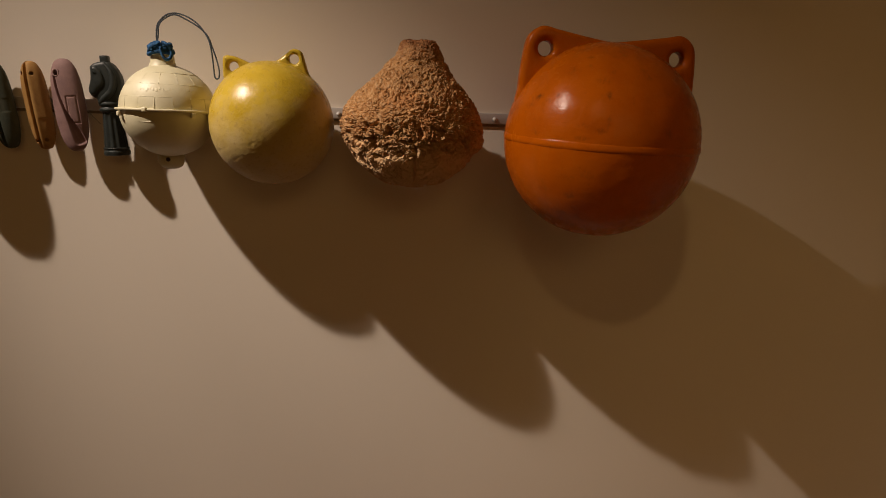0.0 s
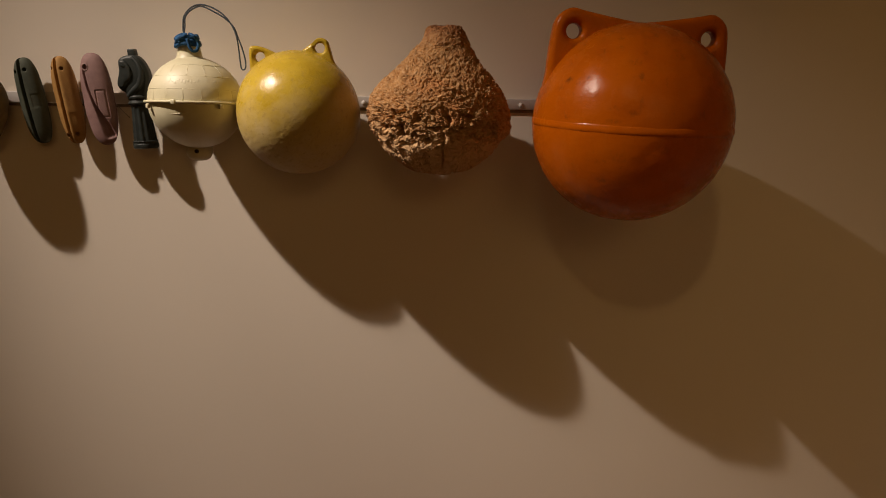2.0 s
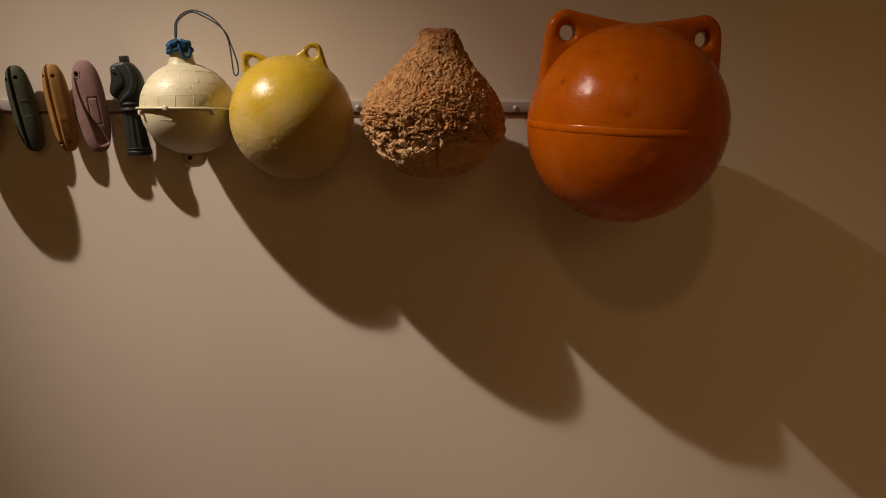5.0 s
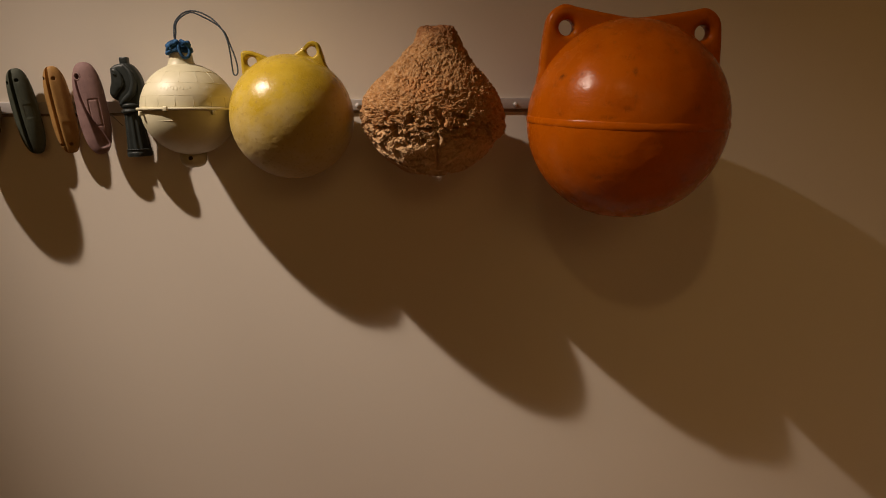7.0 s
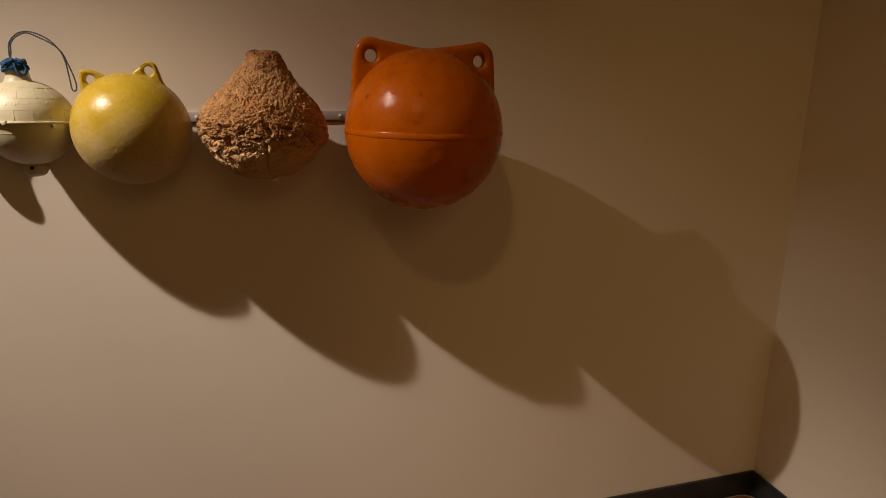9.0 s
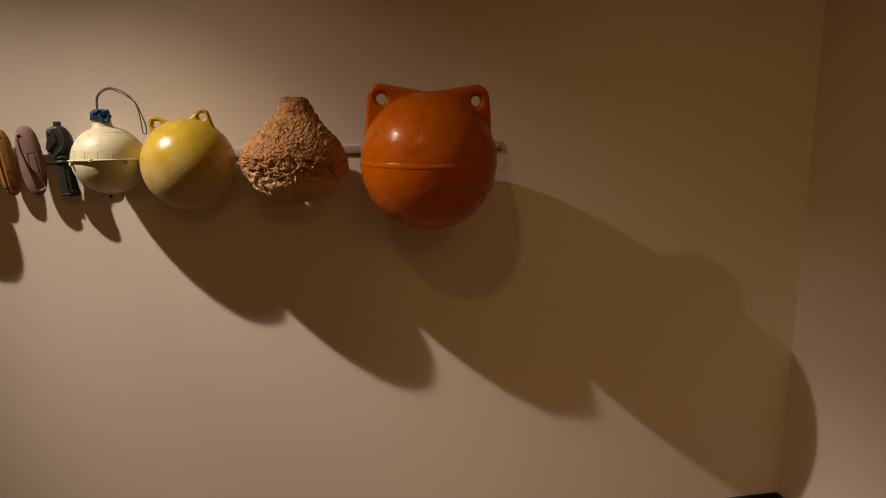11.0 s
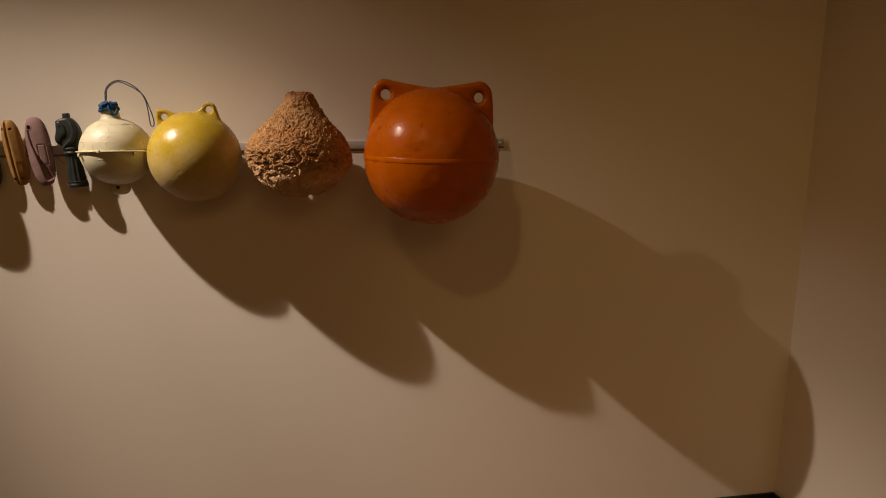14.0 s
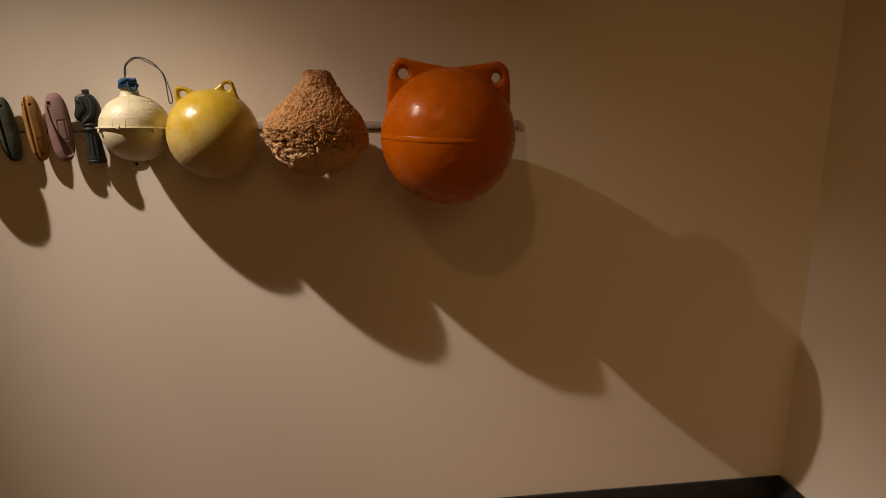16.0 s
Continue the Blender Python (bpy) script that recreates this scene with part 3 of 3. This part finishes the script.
def pods():
    group = "long floats on the rail"

    def pink(x, z):
        line = -0.0065 + 0.017 * step(0.02, -0.058, z) - 0.004 * step(0.0, 0.05, z)
        wide = 0.0014 + 0.0042 * step(0.0, -0.05, z)
        v = groove(x, line, wide, 0.0105) * step(-0.058, -0.050, z) * step(0.050, 0.040, z)
        v += pit(x, z, -0.0065, 0.046, 0.0052, 0.012)
        edge = step(0.0015, 0.0025, x) * step(0.0165, 0.0155, x) * step(-0.026, -0.025, z) * step(0.014, 0.013, z)
        inner = step(0.0032, 0.0042, x) * step(0.0148, 0.0138, x) * step(-0.0243, -0.0233, z) * step(0.0123, 0.0113, z)
        return v + 0.0011 * (edge - inner) + pit(x, z, 0.0055, -0.0205, 0.0018, 0.003)

    def tan(x, z):
        v = groove(x, -0.0045, 0.0018, 0.0095) - 0.0012 * math.exp(-(((x - 0.001) / 0.004) ** 2))
        for px, pz in ((-0.0112, 0.046), (0.0040, 0.045), (-0.0085, -0.050), (0.0050, -0.049)):
            v += pit(x, z, px, pz, 0.0027, 0.011)
        return v + 0.0009 * step(-0.017, -0.019, z) * step(0.0, 0.004, x)

    def green(x, z):
        v = groove(x, -0.0040, 0.0020, 0.0105)
        for px, pz in ((-0.0112, 0.042), (0.0035, 0.044)):
            v += pit(x, z, px, pz, 0.0027, 0.011)
        edge = step(0.003, 0.004, x) * step(0.0145, 0.0135, x) * step(-0.010, -0.009, z) * step(0.010, 0.009, z)
        return v + 0.0005 * edge

    kinds = (
        ("pink", pink, (0.0440, 0.026, 0.1315), 2.6, pose(-0.3710, -0.0300, 1.5980, 0, -4, -1), "faded pink foam net float with a curved slot"),
        ("tan", tan, (0.0335, 0.026, 0.1260), 2.8, pose(-0.4202, -0.0212, 1.5960, 0, -5, 7), "ochre tan foam net float with a lengthwise split"),
        ("green", green, (0.0350, 0.026, 0.1235), 2.8, pose(-0.4710, -0.0218, 1.5945, 0, -6, 7), "dark grey-green foam net float with a lengthwise split"),
    )
    for material, sink, size, power, at, label in kinds:
        f = thing("net_float", at, label, "float", group)
        part("foam_body", pod(sink, size, power), material, f)
        if material == "pink":
            ring = [(-0.0065 + 0.0040 * math.cos(a), -0.0100 + 0.0006 * math.sin(a), 0.046 + 0.0047 * math.sin(a)) for a in np.linspace(0, math.tau, 36, endpoint=False)]
            part("eyelet", tube(ring, 0.0011, 8, True), "eyelet", f, "pale moulded eyelet")
        bm = tube([(0, 0.006, 0), (0, RAIL_Y - at.translation.y, 0)], 0.003, 8)
        part("mounting_pin", bm, "steel", f, "steel mounting pin")
    wire = thing("wire", pose(-0.350, -0.014, 1.588), "thin dark wire hanging off the rail", "wire")
    part("strand", tube(spline([(-0.006, 0.0, 0.004), (0.004, -0.002, -0.006), (0.013, -0.001, -0.016)], 12), 0.0006, 6), "steel", wire)


def brown_floats():
    for at, half, lean, label in (
        (Vector((-0.5381, -0.0443, 1.5765)), 0.0590, 22.7, "large brown weathered foam float leaning on the rail"),
        (Vector((-0.6640, -0.0443, 1.5880)), 0.050, 25, "brown weathered egg-shaped foam float on the rail"),
    ):
        f = thing("net_float", pose(*at, 0, lean, 0), label, "float", "long floats on the rail")
        bm = lathe(ball_rows(0.0325, half, 70), 90, lambda p, n: 0.0009 * noise.noise(p * 45 + at * 9))
        for v in bm.verts:
            v.co.y *= 1.27
        part("foam_body", bm, "brown", f)
        part("mounting_pin", tube([(0, 0.034, 0.004), (0, RAIL_Y - at.y, 0.004)], 0.003, 8), "steel", f, "steel mounting pin")


def chess_knight():
    f = pose(-0.3112, -0.0275, 1.5280, 0, -2.5, 0) @ Matrix.Diagonal((0.82, 0.80, 0.925, 1))
    head = [(-0.017, 0.077), (-0.0182, 0.0850), (-0.0205, 0.0885), (-0.0270, 0.0925), (-0.0308, 0.0985), (-0.0300, 0.1070), (-0.0262, 0.1170), (-0.0247, 0.1270), (-0.0240, 0.1340), (-0.0195, 0.1405),
            (-0.0080, 0.1440), (0.0060, 0.1440), (0.0140, 0.1395), (0.0210, 0.1300), (0.0252, 0.1190), (0.0258, 0.1060), (0.0220, 0.0930), (0.0170, 0.0820), (0.0140, 0.077)]
    skull = plate(head, [], 0.024, 0.0068)
    # a raised face with brow, cheek and muzzle, and the rounded sweep of the neck beside it
    cheek = plate([(-0.0215, 0.1365), (-0.0215, 0.1270), (-0.0235, 0.1170), (-0.0280, 0.1060), (-0.0285, 0.0985), (-0.0240, 0.0945), (-0.0180, 0.0950), (-0.0120, 0.1020), (-0.0040, 0.1080), (-0.0005, 0.1180), (-0.0040, 0.1300), (-0.0120, 0.1370)], [], 0.031, 0.0048)
    brow = tube(spline([(-0.0205, -0.0110, 0.1375), (-0.0195, -0.0135, 0.1325), (-0.0150, -0.0160, 0.1285), (-0.0100, -0.0145, 0.1270)], 14), 0.0018, 8, taper=lambda k: 0.5 + 0.5 * math.sin(math.pi * k))
    crest = tube(spline([(0.0020, -0.0105, 0.1410), (0.0120, -0.0120, 0.1290), (0.0150, -0.0125, 0.1140), (0.0090, -0.0130, 0.0990), (-0.0060, -0.0130, 0.0880), (-0.0140, -0.0120, 0.0810)], 30), 0.0042, 10, taper=lambda k: 0.6 + 0.8 * math.sin(math.pi * k))
    mane = [tube(spline([(0.012 + 0.004 * k, -0.0085, 0.138 - 0.006 * k), (0.0190 + 0.002 * k, -0.0100, 0.120 - 0.004 * k), (0.0170 + 0.002 * k, -0.0100, 0.102 - 0.002 * k), (0.008 + 0.003 * k, -0.0095, 0.086)], 18), 0.0020, 6) for k in range(2)]
    knob = box(-0.0062, -0.007, 0.1400, 0.0066, 0.007, 0.1535, 0.0016)
    collar = lathe(smooth_rows([(0.010, 0.066), (0.0180, 0.069), (0.0190, 0.0725), (0.0160, 0.0755), (0.0180, 0.0790), (0.0172, 0.0825), (0.010, 0.086)], 50), 40)

    def flute(p, n):
        return -0.0016 * (0.5 + 0.5 * math.cos(11 * math.atan2(p.y, p.x)))

    shaft = lathe(smooth_rows([(0.0196, 0.010), (0.0192, 0.018), (0.0176, 0.035), (0.0160, 0.055), (0.0152, 0.070)], 40), 132, flute)
    foot = lathe(smooth_rows([(0.0, 0.0), (0.0190, 0.0003), (0.0212, 0.0015), (0.0216, 0.0060), (0.0205, 0.0085), (0.0208, 0.0105), (0.0200, 0.0125), (0.0, 0.0135)], 60), 48, lambda p, n: 0.0006 * noise.noise(p * 170))
    peg = tube([(0, 0.010, 0.074), (0.003, (RAIL_Y - f.translation.y) / 0.80, 0.074)], 0.003, 8)
    ob = part("chess_knight", join(skull, cheek, brow, crest, *mane, knob, collar, shaft, foot, peg), "knight", at=f)
    ob.data.set_sharp_from_angle(angle=radians(45))
    tagged(ob, "dark grey-green plastic chess knight on a fluted foot", "chess piece")


# ---- the shallow display table in the corner ----
def display_table():
    x0, x1, y0, y1, z1 = -0.35, 1.287, -0.62, -0.001, 0.679
    deep, rim = 0.064, 0.006
    d = thing("display_table", pose((x0 + x1) / 2, (y0 + y1) / 2, 0), "dark slate display table with a shallow red-brown tray", "table")
    w, h = (x1 - x0) / 2, (y1 - y0) / 2
    low = z1 - deep - 0.03
    part("rim", box(-w, h - rim, low, w, h, z1, 0.001), "slate", d)
    part("rim", box(-w, -h, low, w, -h + rim, z1, 0.001), "slate", d)
    for s in (-1, 1):
        part("rim", box(*sorted((s * w, s * (w - rim)))[:1], -h + rim, low, sorted((s * w, s * (w - rim)))[1], h - rim, z1, 0.001), "slate", d)
    part("base", box(-w + rim, -h + rim, low, w - rim, h - rim, z1 - deep - 0.016), "slate", d)
    corner, half_w, half_h = 0.032, w - rim - 0.002, h - rim - 0.002
    outline = []
    for cx, cy, a0 in ((half_w, half_h, 0), (-half_w, half_h, 90), (-half_w, -half_h, 180), (half_w, -half_h, 270)):
        ox, oy = cx - math.copysign(corner, cx), cy - math.copysign(corner, cy)
        outline += [(ox + corner * math.cos(radians(a0 + a)), oy + corner * math.sin(radians(a0 + a))) for a in range(0, 91, 10)]
    part("tray_board", plate(outline, [], 0.016, 0.0015, True), "tray", d, "red-brown wooden board with rounded corners", pose(0, 0, z1 - deep - 0.008, -90))
    part("edging", tube([(x * 0.999, y * 0.997, z1 - deep + 0.0002) for x, y in outline], 0.0016, 6, True), "edging", d, "pale worn edging strip")
    for sx in (-1, 1):
        for sy in (-1, 1):
            part("leg", box(*(min(sx * (w - 0.06), sx * w), min(sy * (h - 0.06), sy * h), 0.0), max(sx * (w - 0.06), sx * w), max(sy * (h - 0.06), sy * h), low, 0.002), "slate", d)


orange_float()
cork_float()
yellow_float()
cream_float()
pods()
brown_floats()
chess_knight()
display_table()
